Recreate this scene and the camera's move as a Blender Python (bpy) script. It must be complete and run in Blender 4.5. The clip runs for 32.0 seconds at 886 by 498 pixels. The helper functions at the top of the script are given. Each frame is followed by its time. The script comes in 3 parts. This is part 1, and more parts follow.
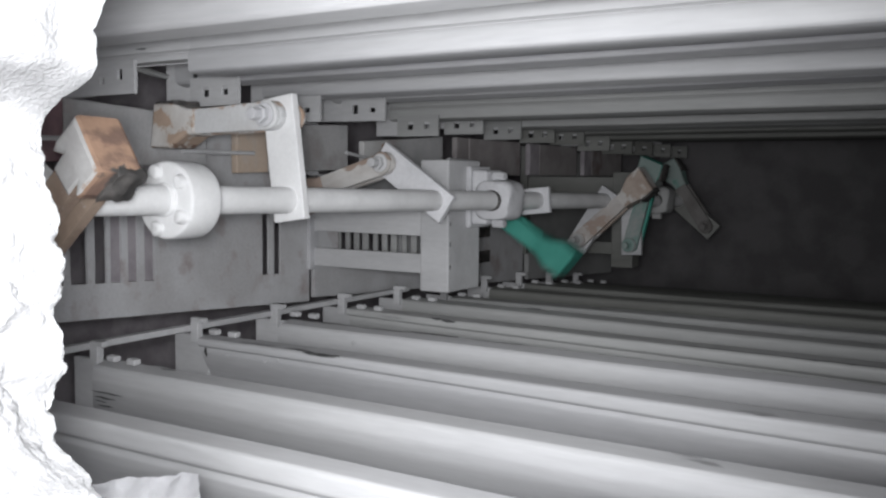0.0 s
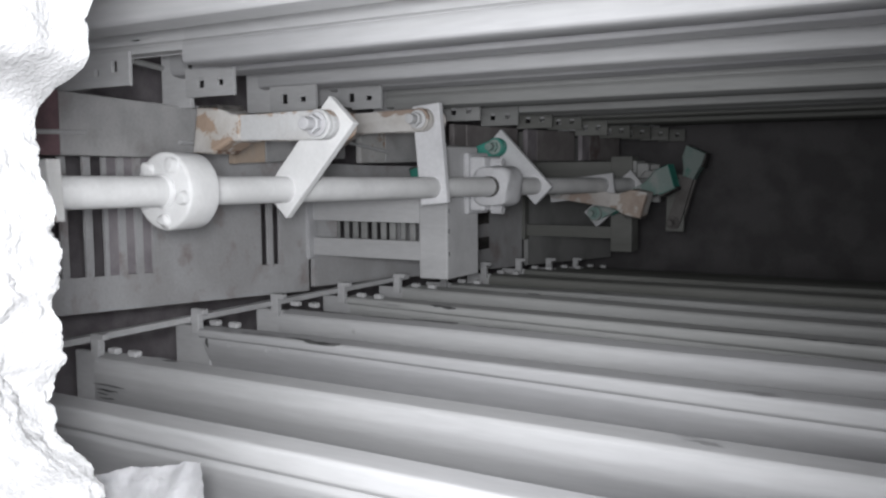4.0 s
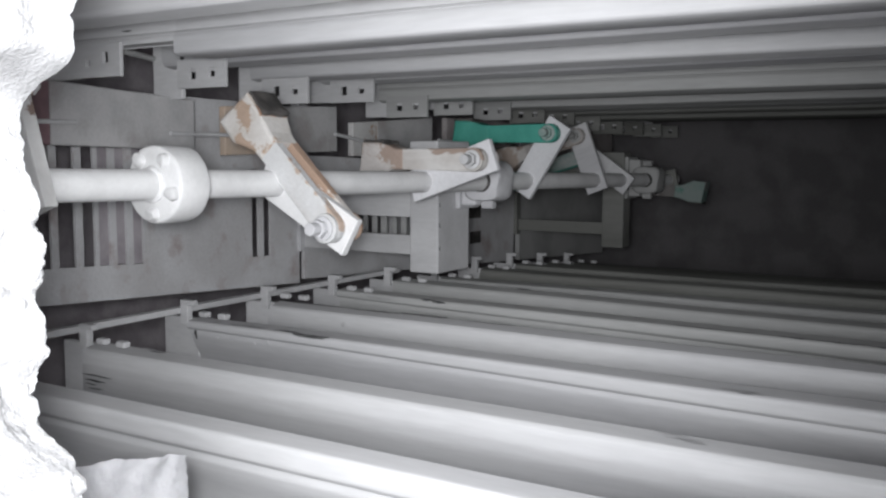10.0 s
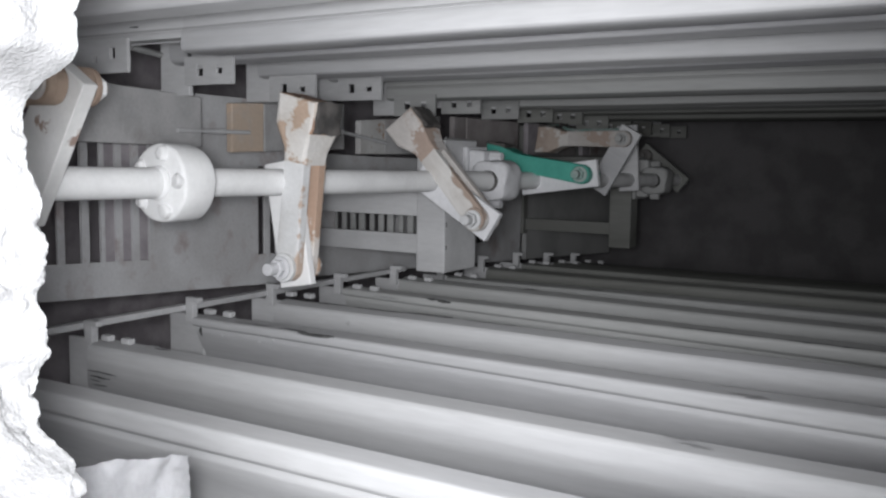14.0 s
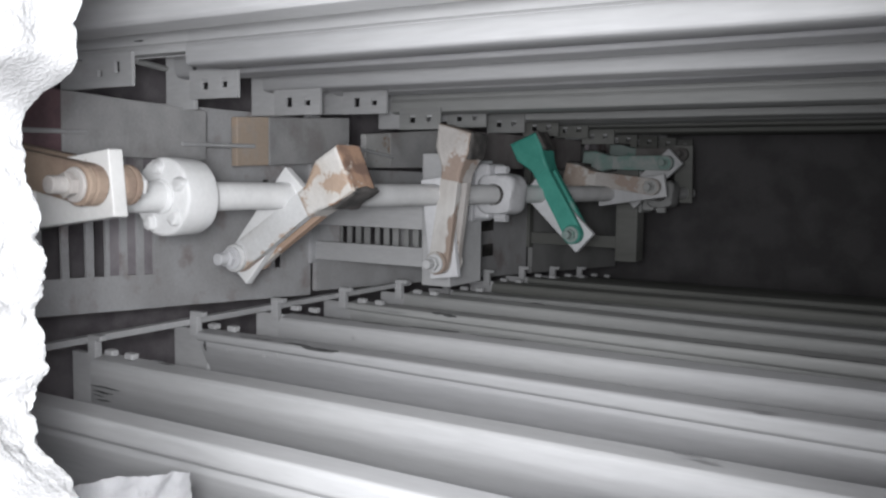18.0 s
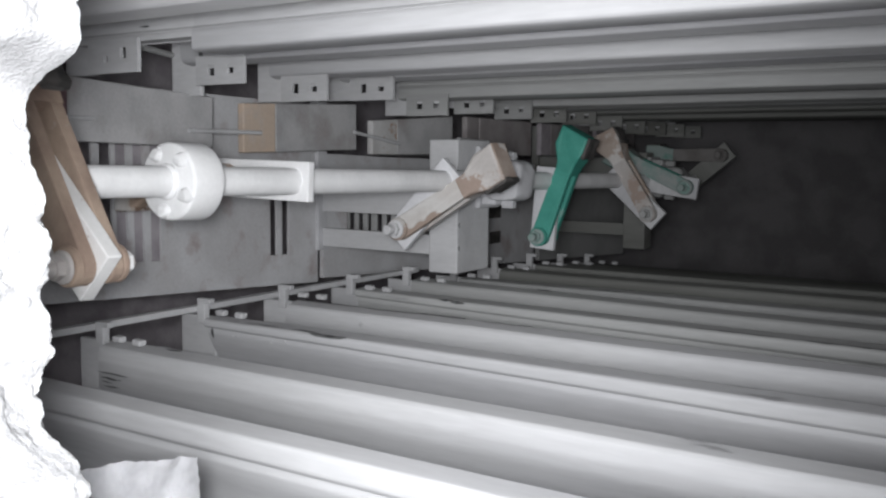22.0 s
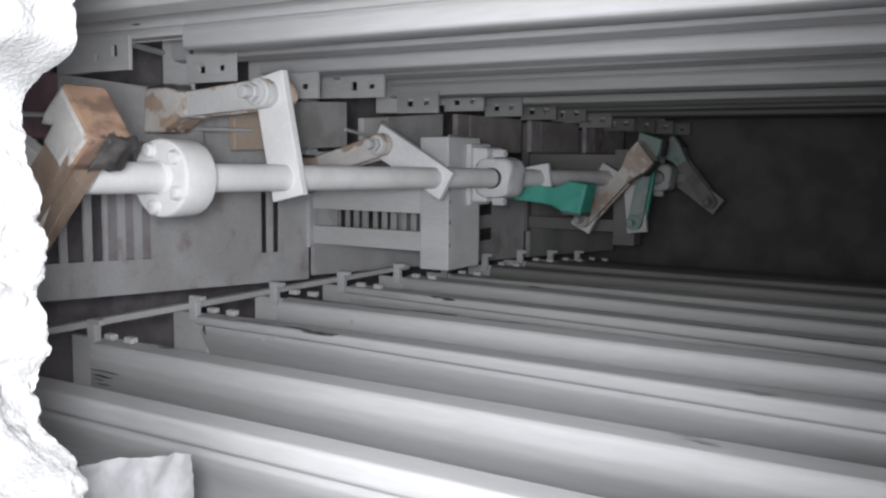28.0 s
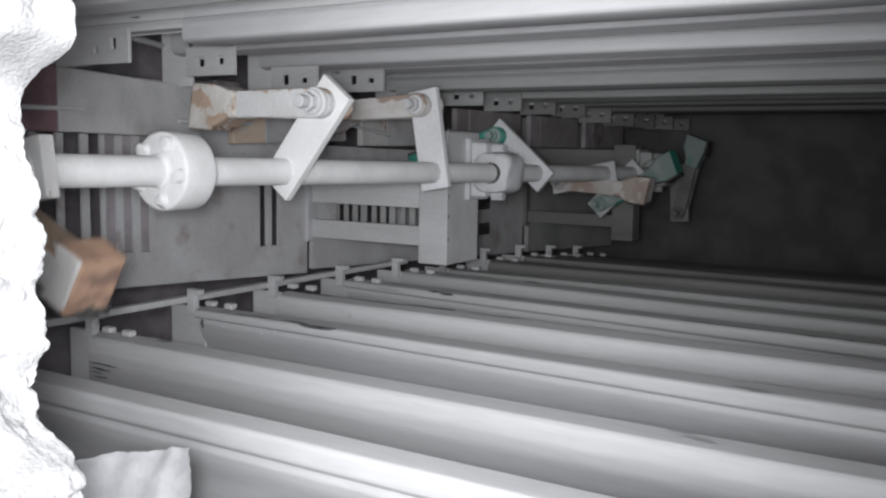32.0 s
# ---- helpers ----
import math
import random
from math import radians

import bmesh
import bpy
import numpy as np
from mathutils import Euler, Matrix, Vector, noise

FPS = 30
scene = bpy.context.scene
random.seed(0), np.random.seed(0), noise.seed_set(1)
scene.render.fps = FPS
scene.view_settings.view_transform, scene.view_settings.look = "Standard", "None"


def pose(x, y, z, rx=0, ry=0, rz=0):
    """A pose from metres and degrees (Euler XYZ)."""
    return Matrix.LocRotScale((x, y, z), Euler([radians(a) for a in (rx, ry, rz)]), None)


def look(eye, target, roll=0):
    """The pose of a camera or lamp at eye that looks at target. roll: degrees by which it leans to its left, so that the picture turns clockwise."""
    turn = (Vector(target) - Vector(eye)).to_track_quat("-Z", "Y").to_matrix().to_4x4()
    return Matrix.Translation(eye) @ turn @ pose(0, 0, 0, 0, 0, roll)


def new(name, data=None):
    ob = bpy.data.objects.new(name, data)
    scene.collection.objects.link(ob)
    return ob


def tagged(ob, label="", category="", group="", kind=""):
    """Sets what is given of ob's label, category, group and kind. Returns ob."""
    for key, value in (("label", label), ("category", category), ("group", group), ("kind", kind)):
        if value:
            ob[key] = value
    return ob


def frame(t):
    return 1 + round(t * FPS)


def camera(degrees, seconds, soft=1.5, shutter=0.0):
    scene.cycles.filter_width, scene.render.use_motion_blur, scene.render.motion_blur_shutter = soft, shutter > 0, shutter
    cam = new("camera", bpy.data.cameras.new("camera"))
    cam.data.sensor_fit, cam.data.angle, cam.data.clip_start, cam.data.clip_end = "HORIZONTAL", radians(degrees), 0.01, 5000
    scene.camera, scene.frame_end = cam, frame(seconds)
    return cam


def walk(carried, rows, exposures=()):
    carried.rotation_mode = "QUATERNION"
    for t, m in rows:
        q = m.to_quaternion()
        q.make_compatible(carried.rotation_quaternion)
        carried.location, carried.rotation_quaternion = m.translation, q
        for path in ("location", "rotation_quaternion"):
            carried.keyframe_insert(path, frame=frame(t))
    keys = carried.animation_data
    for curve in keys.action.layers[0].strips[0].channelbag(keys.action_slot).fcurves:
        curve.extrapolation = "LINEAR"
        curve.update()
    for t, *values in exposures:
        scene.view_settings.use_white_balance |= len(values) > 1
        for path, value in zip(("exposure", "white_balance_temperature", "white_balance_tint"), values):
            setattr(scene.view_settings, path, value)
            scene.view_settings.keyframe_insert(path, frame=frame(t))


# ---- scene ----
cam = camera(51.78, 32.0, soft=2.4, shutter=0.9)

# The way of the hand-held camera, which is turned on its side: seconds, x, y, z, pitch, yaw, lean.
PATH = [
    (0, -0.0606, -0.0283, 1.4316, -31.310, -5.234, 3.217),
    (0.5, -0.0558, -0.0300, 1.4327, -31.413, -5.494, 3.131),
    (1, -0.0529, -0.0319, 1.4349, -31.257, -5.825, 3.312),
    (1.5, -0.0511, -0.0325, 1.4357, -31.078, -5.700, 3.014),
    (2, -0.0535, -0.0305, 1.4365, -31.031, -5.754, 2.533),
    (2.5, -0.0547, -0.0282, 1.4348, -31.281, -6.035, 2.408),
    (3, -0.0543, -0.0286, 1.4349, -31.218, -5.971, 2.293),
    (3.5, -0.0557, -0.0279, 1.4349, -31.274, -6.056, 2.536),
    (5.5, -0.0565, -0.0269, 1.4370, -31.227, -6.162, 2.730),
    (6, -0.0569, -0.0310, 1.4469, -30.573, -6.555, 3.037),
    (6.5, -0.0612, -0.0313, 1.4479, -30.323, -6.481, 3.307),
    (7, -0.0635, -0.0306, 1.4493, -30.530, -6.445, 3.370),
    (7.5, -0.0634, -0.0313, 1.4514, -30.440, -6.528, 3.372),
    (8, -0.0651, -0.0297, 1.4493, -30.484, -6.642, 3.544),
    (8.5, -0.0643, -0.0285, 1.4483, -30.639, -6.805, 3.595),
    (9, -0.0637, -0.0281, 1.4478, -30.656, -6.838, 3.598),
    (9.5, -0.0624, -0.0285, 1.4494, -30.699, -6.759, 3.524),
    (10, -0.0634, -0.0266, 1.4474, -30.818, -6.627, 3.625),
    (10.5, -0.0650, -0.0252, 1.4473, -30.850, -6.564, 3.686),
    (11, -0.0648, -0.0197, 1.4421, -31.195, -6.532, 3.800),
    (11.5, -0.0648, -0.0181, 1.4401, -31.286, -6.650, 3.876),
    (12, -0.0666, -0.0173, 1.4395, -31.306, -6.781, 4.032),
    (12.5, -0.0686, -0.0155, 1.4416, -31.245, -6.532, 3.943),
    (13, -0.0679, -0.0140, 1.4400, -31.252, -6.596, 4.041),
    (13.5, -0.0673, -0.0158, 1.4413, -31.268, -6.821, 4.195),
    (14, -0.0683, -0.0151, 1.4409, -31.214, -6.827, 4.300),
    (14.5, -0.0686, -0.0151, 1.4405, -31.290, -6.859, 4.327),
    (16.5, -0.0695, -0.0052, 1.4356, -31.599, -6.191, 4.004),
    (17, -0.0665, -0.0052, 1.4354, -31.555, -6.255, 3.881),
    (17.5, -0.0663, -0.0017, 1.4323, -31.587, -6.144, 3.823),
    (18, -0.0662, 0.0000, 1.4326, -31.634, -5.832, 3.731),
    (18.5, -0.0677, 0.0034, 1.4330, -31.751, -5.567, 3.608),
    (19, -0.0658, 0.0049, 1.4312, -31.684, -5.849, 3.801),
    (19.5, -0.0654, 0.0057, 1.4311, -31.774, -5.937, 3.868),
    (20, -0.0636, 0.0059, 1.4302, -31.743, -6.060, 3.923),
    (20.5, -0.0629, 0.0059, 1.4315, -31.770, -6.235, 4.034),
    (21, -0.0618, 0.0055, 1.4308, -31.867, -6.347, 4.090),
    (21.5, -0.0597, 0.0063, 1.4282, -31.992, -6.679, 4.079),
    (22, -0.0591, 0.0070, 1.4276, -32.032, -6.728, 4.121),
    (22.5, -0.0587, 0.0061, 1.4299, -31.940, -6.711, 4.107),
    (23, -0.0600, 0.0054, 1.4284, -32.032, -6.552, 4.180),
    (23.5, -0.0618, -0.0040, 1.4285, -31.930, -6.526, 4.089),
    (24, -0.0644, -0.0158, 1.4392, -31.348, -6.941, 4.058),
    (24.5, -0.0676, -0.0103, 1.4333, -31.352, -6.396, 3.905),
    (25, -0.0691, -0.0098, 1.4358, -31.165, -6.445, 4.124),
    (25.5, -0.0641, -0.0093, 1.4358, -31.363, -6.544, 3.925),
    (27.5, -0.0619, -0.0093, 1.4383, -31.137, -6.792, 4.025),
    (28, -0.0618, -0.0055, 1.4333, -31.416, -6.923, 4.112),
    (28.5, -0.0639, -0.0069, 1.4359, -31.414, -6.970, 4.228),
    (29, -0.0618, -0.0065, 1.4351, -31.477, -6.964, 4.223),
    (29.5, -0.0592, -0.0076, 1.4356, -31.375, -6.937, 3.979),
    (30, -0.0596, -0.0066, 1.4341, -31.531, -6.900, 4.097),
    (30.5, -0.0619, -0.0054, 1.4322, -31.474, -6.921, 4.131),
    (31, -0.0627, -0.0059, 1.4330, -31.445, -7.213, 4.422),
    (31.5, -0.0639, -0.0048, 1.4329, -31.410, -7.275, 4.507),
    (32, -0.0657, -0.0059, 1.4338, -31.292, -7.380, 4.693),
]


def held(x, y, z, pitch, yaw, lean):
    """The pose of a camera held sideways, with the world's up to the picture's right."""
    return pose(x, y, z, 90 + pitch, 0, yaw) @ pose(0, 0, 0, 0, 0, 90 + lean)


EXPOSURES = [(0, 0.2), (3, 0.14), (6, 0.2), (8, 0.28), (9.5, 0.28), (11, 0.22), (13, 0.16), (17, 0.13), (19, 0.22), (20.5, 0.28), (22, 0.28), (24, 0.2), (25, 0.16), (32, 0.17)]
walk(cam, [(t, held(*row)) for t, *row in PATH], EXPOSURES)

# ---- light: a hand torch beside the camera, and soft grey fill added in an unseen inspection opening behind it ----
world = bpy.data.worlds.new("world")
scene.world = world
world.use_nodes = True
world.node_tree.nodes["Background"].inputs[0].default_value = (0.80, 0.86, 1.0, 1)
world.node_tree.nodes["Background"].inputs[1].default_value = 0.3

torch = new("torch_light", bpy.data.lights.new("torch_light", "SPOT"))
torch.data.energy = 150
torch.data.shadow_soft_size = 0.08
torch.data.spot_size, torch.data.spot_blend = radians(84), 1.0
torch.data.color = (0.962, 0.976, 1.0)
torch.matrix_world = look((-0.085, 0.0, 1.375), (0.13, 2.05, -0.38))

# Added fill lamp that softens the shade; the opening it stands in is unseen.
fill_light = new("opening_fill", bpy.data.lights.new("opening_fill", "AREA"))
fill_light.data.shape, fill_light.data.size, fill_light.data.size_y = "RECTANGLE", 0.6, 0.7
fill_light.data.energy = 37
fill_light.data.color = (0.965, 0.98, 1.0)
fill_light.matrix_world = look((-0.08, -0.42, 1.45), (0.12, 2.2, -0.15))


# ---- materials ----
def mat(name, base, second=None, rough=0.85, metal=0.0, scale=6.0, mix=(0.42, 0.62), bump=0.25, grain=90.0,
        stretch=(1, 1, 1), third=None, third_mix=(0.58, 0.68), third_scale=2.2, random_tint=0.08, coords="Object", speck=(0.88, 1.06), edge=None):
    """Two or three colours broken into each other by noise, fine grain and relief."""
    m = bpy.data.materials.new(name)
    m.use_nodes = True
    nt = m.node_tree
    n, link = nt.nodes, nt.links.new
    bsdf = n["Principled BSDF"]
    bsdf.inputs["Roughness"].default_value = rough
    bsdf.inputs["Metallic"].default_value = metal
    co = n.new("ShaderNodeTexCoord")
    mp = n.new("ShaderNodeMapping")
    mp.inputs["Scale"].default_value = stretch
    link(co.outputs[coords], mp.inputs[0])
    info = n.new("ShaderNodeObjectInfo")
    shift = n.new("ShaderNodeVectorMath")
    shift.operation = "MULTIPLY_ADD"
    link(info.outputs["Random"], shift.inputs[0])
    shift.inputs[1].default_value = (17.0, 11.0, 23.0)
    link(mp.outputs[0], shift.inputs[2])

    def noise_of(s, detail=5.0, rag=0.5):
        t = n.new("ShaderNodeTexNoise")
        t.inputs["Roughness"].default_value = rag
        t.inputs["Scale"].default_value = s
        t.inputs["Detail"].default_value = detail
        link(shift.outputs[0], t.inputs["Vector"])
        return t

    def ramp(src, lo, hi):
        r = n.new("ShaderNodeMapRange")
        r.inputs["From Min"].default_value, r.inputs["From Max"].default_value = lo, hi
        link(src, r.inputs["Value"])
        return r.outputs[0]

    def mixed(fac, a, b):
        x = n.new("ShaderNodeMix")
        x.data_type = "RGBA"
        link(fac, x.inputs[0])
        for sock, v in ((x.inputs[6], a), (x.inputs[7], b)):
            if isinstance(v, tuple):
                sock.default_value = (*v, 1)
            else:
                link(v, sock)
        return x.outputs[2]

    big = noise_of(scale)
    col = mixed(ramp(big.outputs[0], *mix), base, second or tuple(c * 0.8 for c in base))
    if third:
        patch = noise_of(third_scale, 9.0, 0.62).outputs[0]
        if edge:
            # wear that eats in from one edge: from where to where, how strongly, along which axis
            split = n.new("ShaderNodeSeparateXYZ")
            link(co.outputs["Object"], split.inputs[0])
            tilt = n.new("ShaderNodeMapRange")
            tilt.inputs["From Min"].default_value, tilt.inputs["From Max"].default_value = edge[0], edge[1]
            tilt.inputs["To Min"].default_value, tilt.inputs["To Max"].default_value = -edge[2], edge[2]
            link(split.outputs[edge[3]], tilt.inputs["Value"])
            both = n.new("ShaderNodeMath")
            link(patch, both.inputs[0]), link(tilt.outputs[0], both.inputs[1])
            patch = both.outputs[0]
        col = mixed(ramp(patch, *third_mix), col, third)
    fine = noise_of(grain, 3.0)
    dark = n.new("ShaderNodeMix")
    dark.data_type, dark.blend_type = "RGBA", "MULTIPLY"
    dark.inputs[0].default_value = 1.0
    link(col, dark.inputs[6])
    g = n.new("ShaderNodeCombineColor")
    sp = ramp(fine.outputs[0], 0.1, 0.9)
    span = n.new("ShaderNodeMapRange")
    span.inputs["To Min"].default_value, span.inputs["To Max"].default_value = speck
    link(sp, span.inputs["Value"])
    rnd = n.new("ShaderNodeMapRange")
    rnd.inputs["To Min"].default_value, rnd.inputs["To Max"].default_value = 1 - random_tint, 1 + random_tint
    link(info.outputs["Random"], rnd.inputs["Value"])
    mul = n.new("ShaderNodeMath")
    mul.operation = "MULTIPLY"
    link(span.outputs[0], mul.inputs[0]), link(rnd.outputs[0], mul.inputs[1])
    for i in range(3):
        link(mul.outputs[0], g.inputs[i])
    link(g.outputs[0], dark.inputs[7])
    link(dark.outputs[2], bsdf.inputs["Base Color"])
    b = n.new("ShaderNodeBump")
    b.inputs["Strength"].default_value = bump
    b.inputs["Distance"].default_value = 0.004
    add = n.new("ShaderNodeMath")
    link(big.outputs[0], add.inputs[0]), link(fine.outputs[0], add.inputs[1])
    link(add.outputs[0], b.inputs["Height"])
    link(b.outputs[0], bsdf.inputs["Normal"])
    return m


DUST = mat("dust_on_steel", (0.56, 0.56, 0.57), (0.47, 0.47, 0.48), scale=5, stretch=(1, 1, 0.25), bump=0.15)
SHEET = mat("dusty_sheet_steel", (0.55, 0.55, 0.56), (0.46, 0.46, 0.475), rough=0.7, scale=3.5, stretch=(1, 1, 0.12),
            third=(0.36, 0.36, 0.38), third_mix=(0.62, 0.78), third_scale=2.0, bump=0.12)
# Darker copies of the sheet grey; light fall-off along the rows is painted in.
SHEETDIM = mat("dim_grey_sheet", (0.43, 0.432, 0.43), (0.35, 0.352, 0.35), rough=0.7, scale=3.5, stretch=(1, 1, 0.12),
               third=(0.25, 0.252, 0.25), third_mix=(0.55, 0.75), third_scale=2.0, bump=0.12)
SHEETDARK = mat("dark_grey_sheet", (0.26, 0.262, 0.25), (0.19, 0.192, 0.18), rough=0.7, scale=3.5, stretch=(1, 1, 0.12),
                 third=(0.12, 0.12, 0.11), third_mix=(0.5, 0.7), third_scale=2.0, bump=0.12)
WHITE = mat("white_dust_coat", (0.74, 0.74, 0.745), (0.67, 0.67, 0.675), scale=9, bump=0.14, speck=(0.93, 1.04))
GREY = mat("grey_settled_dust", (0.63, 0.63, 0.65), (0.55, 0.55, 0.57), scale=5, bump=0.35)
FLOORDUST = mat("grey_dust_on_floor", (0.60, 0.60, 0.615), (0.52, 0.515, 0.525), scale=5, third=(0.40, 0.345, 0.345), third_mix=(0.54, 0.70), third_scale=7, bump=0.35)
# Base colour lightened to stand for haze in the gaps above the hopper.
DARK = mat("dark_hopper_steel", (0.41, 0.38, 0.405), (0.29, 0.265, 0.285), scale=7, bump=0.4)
# Black for soot on the hammers and for shade painted into gaps.
SOOTGAP = mat("soot_and_gap_black", (0.045, 0.043, 0.042), (0.10, 0.092, 0.088), scale=18, bump=0.4)
RUST = mat("rusty_orange_steel", (0.39, 0.25, 0.175), (0.20, 0.128, 0.10), scale=14, mix=(0.44, 0.58), stretch=(0.45, 1, 1.4), third=(0.52, 0.46, 0.41), third_mix=(0.57, 0.60),
           third_scale=13, bump=0.5)
RUSTSOOT = mat("rust_with_soot_edge", (0.39, 0.25, 0.175), (0.20, 0.128, 0.10), scale=14, mix=(0.44, 0.58), stretch=(0.45, 1, 1.4), third=(0.085, 0.08, 0.078),
               third_mix=(0.60, 0.64), third_scale=12, bump=0.5, edge=(0.02, -0.06, 0.13, 2))
RUSTDUST = mat("rust_under_dust", (0.62, 0.59, 0.57), (0.50, 0.44, 0.39), scale=9, third=(0.385, 0.27, 0.205), third_mix=(0.46, 0.49),
               third_scale=7, bump=0.45)
DUSTRUST = mat("grey_dust_on_rust", (0.56, 0.555, 0.55), (0.48, 0.47, 0.465), scale=9, third=(0.36, 0.25, 0.185), third_mix=(0.514, 0.546),
               third_scale=6, bump=0.45)
TAN = mat("tan_dusty_steel", (0.50, 0.475, 0.46), (0.42, 0.385, 0.365), scale=10, third=(0.36, 0.285, 0.245), third_mix=(0.594, 0.626),
          third_scale=7, bump=0.4)
BROWN = mat("brown_worn_steel", (0.36, 0.275, 0.215), (0.26, 0.19, 0.15), scale=10, third=(0.46, 0.41, 0.37), third_mix=(0.634, 0.666),
            third_scale=6, bump=0.4)
GREEN = mat("green_paint", (0.045, 0.27, 0.215), (0.065, 0.32, 0.26), rough=0.6, scale=10, third=(0.30, 0.38, 0.36), third_mix=(0.58, 0.72),
            third_scale=6, bump=0.2, edge=(0.26, -0.03, 0.09, 0))
GREENPALE = mat("worn_green_paint", (0.19, 0.29, 0.265), (0.23, 0.29, 0.275), scale=9, third=(0.32, 0.34, 0.335), third_mix=(0.48, 0.60), third_scale=6, bump=0.3)
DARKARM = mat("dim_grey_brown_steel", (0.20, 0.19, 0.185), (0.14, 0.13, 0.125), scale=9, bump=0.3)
GREENDUST = mat("dusty_green_paint", (0.30, 0.36, 0.345), (0.20, 0.32, 0.29), scale=8, third=(0.06, 0.27, 0.21), third_mix=(0.58, 0.66),
                third_scale=5, bump=0.3)
ANVILRUST = mat("pale_rusty_anvil", (0.60, 0.465, 0.36), (0.52, 0.42, 0.34), scale=6, third=(0.47, 0.45, 0.44), third_mix=(0.5, 0.7),
                third_scale=5, bump=0.3)
ANVIL = mat("anvil_grey_rust", (0.47, 0.465, 0.47), (0.38, 0.378, 0.385), scale=7, third=(0.33, 0.30, 0.29), third_mix=(0.56, 0.74),
            third_scale=3.5, bump=0.3)
MAROON = mat("dark_maroon_steel", (0.24, 0.15, 0.165), (0.16, 0.105, 0.115), scale=8, third=(0.24, 0.2, 0.2), third_mix=(0.58, 0.7),
             third_scale=5, bump=0.3)
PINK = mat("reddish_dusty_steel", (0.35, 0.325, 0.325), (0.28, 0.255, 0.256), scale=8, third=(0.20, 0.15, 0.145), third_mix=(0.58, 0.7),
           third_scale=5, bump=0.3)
TANRUST = mat("tan_rusty_steel", (0.42, 0.35, 0.305), (0.32, 0.25, 0.21), scale=10, third=(0.57, 0.545, 0.525), third_mix=(0.529, 0.561),
              third_scale=6, bump=0.4)
PALEARM = mat("pale_dust_over_rust", (0.62, 0.622, 0.628), (0.53, 0.52, 0.515), scale=9, third=(0.44, 0.345, 0.285), third_mix=(0.625, 0.655),
              third_scale=7, bump=0.4, edge=(0.01, -0.036, 0.10, 2))
PALEHEAD = mat("white_dust_on_rust", (0.62, 0.60, 0.58), (0.53, 0.50, 0.47), scale=9, third=(0.42, 0.315, 0.245), third_mix=(0.515, 0.54),
               third_scale=6, bump=0.45)
TANHEAD = mat("pale_dust_on_brown", (0.52, 0.495, 0.48), (0.43, 0.405, 0.39), scale=9, third=(0.34, 0.265, 0.225), third_mix=(0.515, 0.545),
              third_scale=8, bump=0.45)
PALETAN = mat("pale_streaked_steel", (0.58, 0.565, 0.55), (0.48, 0.455, 0.435), scale=12, third=(0.32, 0.25, 0.21), third_mix=(0.535, 0.567),
              third_scale=9, bump=0.4, stretch=(0.5, 1, 1), edge=(0.01, -0.036, 0.08, 2))
ENDWALL = mat("sooty_wall_steel", (0.190, 0.182, 0.188), (0.140, 0.134, 0.139), scale=4, bump=0.3)
PLASTER = mat("loose_white_dust", (0.245, 0.245, 0.249), (0.20, 0.20, 0.203), scale=30, grain=220, bump=0.55)
# Dark for bare steel, and for shade drawn along folds and slits.
BARESHADE = mat("bare_steel_and_fold_shade", (0.13, 0.13, 0.132), (0.23, 0.23, 0.232), scale=40, bump=0.3)
CHIPPED = mat("white_dust_with_rust_chips", (0.74, 0.735, 0.73), (0.66, 0.655, 0.65), scale=9, third=(0.30, 0.22, 0.19), third_mix=(0.63, 0.66),
              third_scale=14, bump=0.2, speck=(0.93, 1.04))
SMUDGE = mat("thin_grey_dust", (0.38, 0.38, 0.39), (0.46, 0.46, 0.47), scale=40, bump=0.2)


# ---- mesh helpers ----
def mesh_of(name, bm, material, smooth=False):
    me = bpy.data.meshes.new(name)
    bmesh.ops.recalc_face_normals(bm, faces=bm.faces)
    bm.to_mesh(me)
    bm.free()
    for m in material if isinstance(material, (list, tuple)) else [material]:
        me.materials.append(m)
    if smooth:
        me.shade_smooth()
        me.set_sharp_from_angle(angle=radians(42))
    return me


def by_side(bm):
    """The flat sides across the shaft take the second material, the neck the third, the rest the first."""
    bm.normal_update()
    for f in bm.faces:
        f.material_index = 1 if abs(f.normal.y) > 0.75 else 2 if f.calc_center_median().x < 0.372 else 0
    return bm


def part(name, bm, material, parent=None, label="", smooth=False):
    ob = new(name, mesh_of(name, bm, material, smooth))
    if parent is not None:
        ob.parent = parent
    if label:
        ob["label"] = label
    return ob


def thing(name, label, category, group="", kind="", at=(0, 0, 0)):
    ob = new(name)
    ob.location = at
    ob.empty_display_size = 0.05
    return tagged(ob, label, category, group, kind)


def box(x0, x1, y0, y1, z0, z1, bevel=0.0, seg=2):
    bm = bmesh.new()
    bmesh.ops.create_cube(bm, size=1)
    for v in bm.verts:
        v.co = Vector(((x0 + x1) / 2 + v.co.x * (x1 - x0), (y0 + y1) / 2 + v.co.y * (y1 - y0), (z0 + z1) / 2 + v.co.z * (z1 - z0)))
    if bevel:
        bmesh.ops.bevel(bm, geom=list(bm.edges), offset=bevel, segments=seg, affect="EDGES", profile=0.5)
    return bm


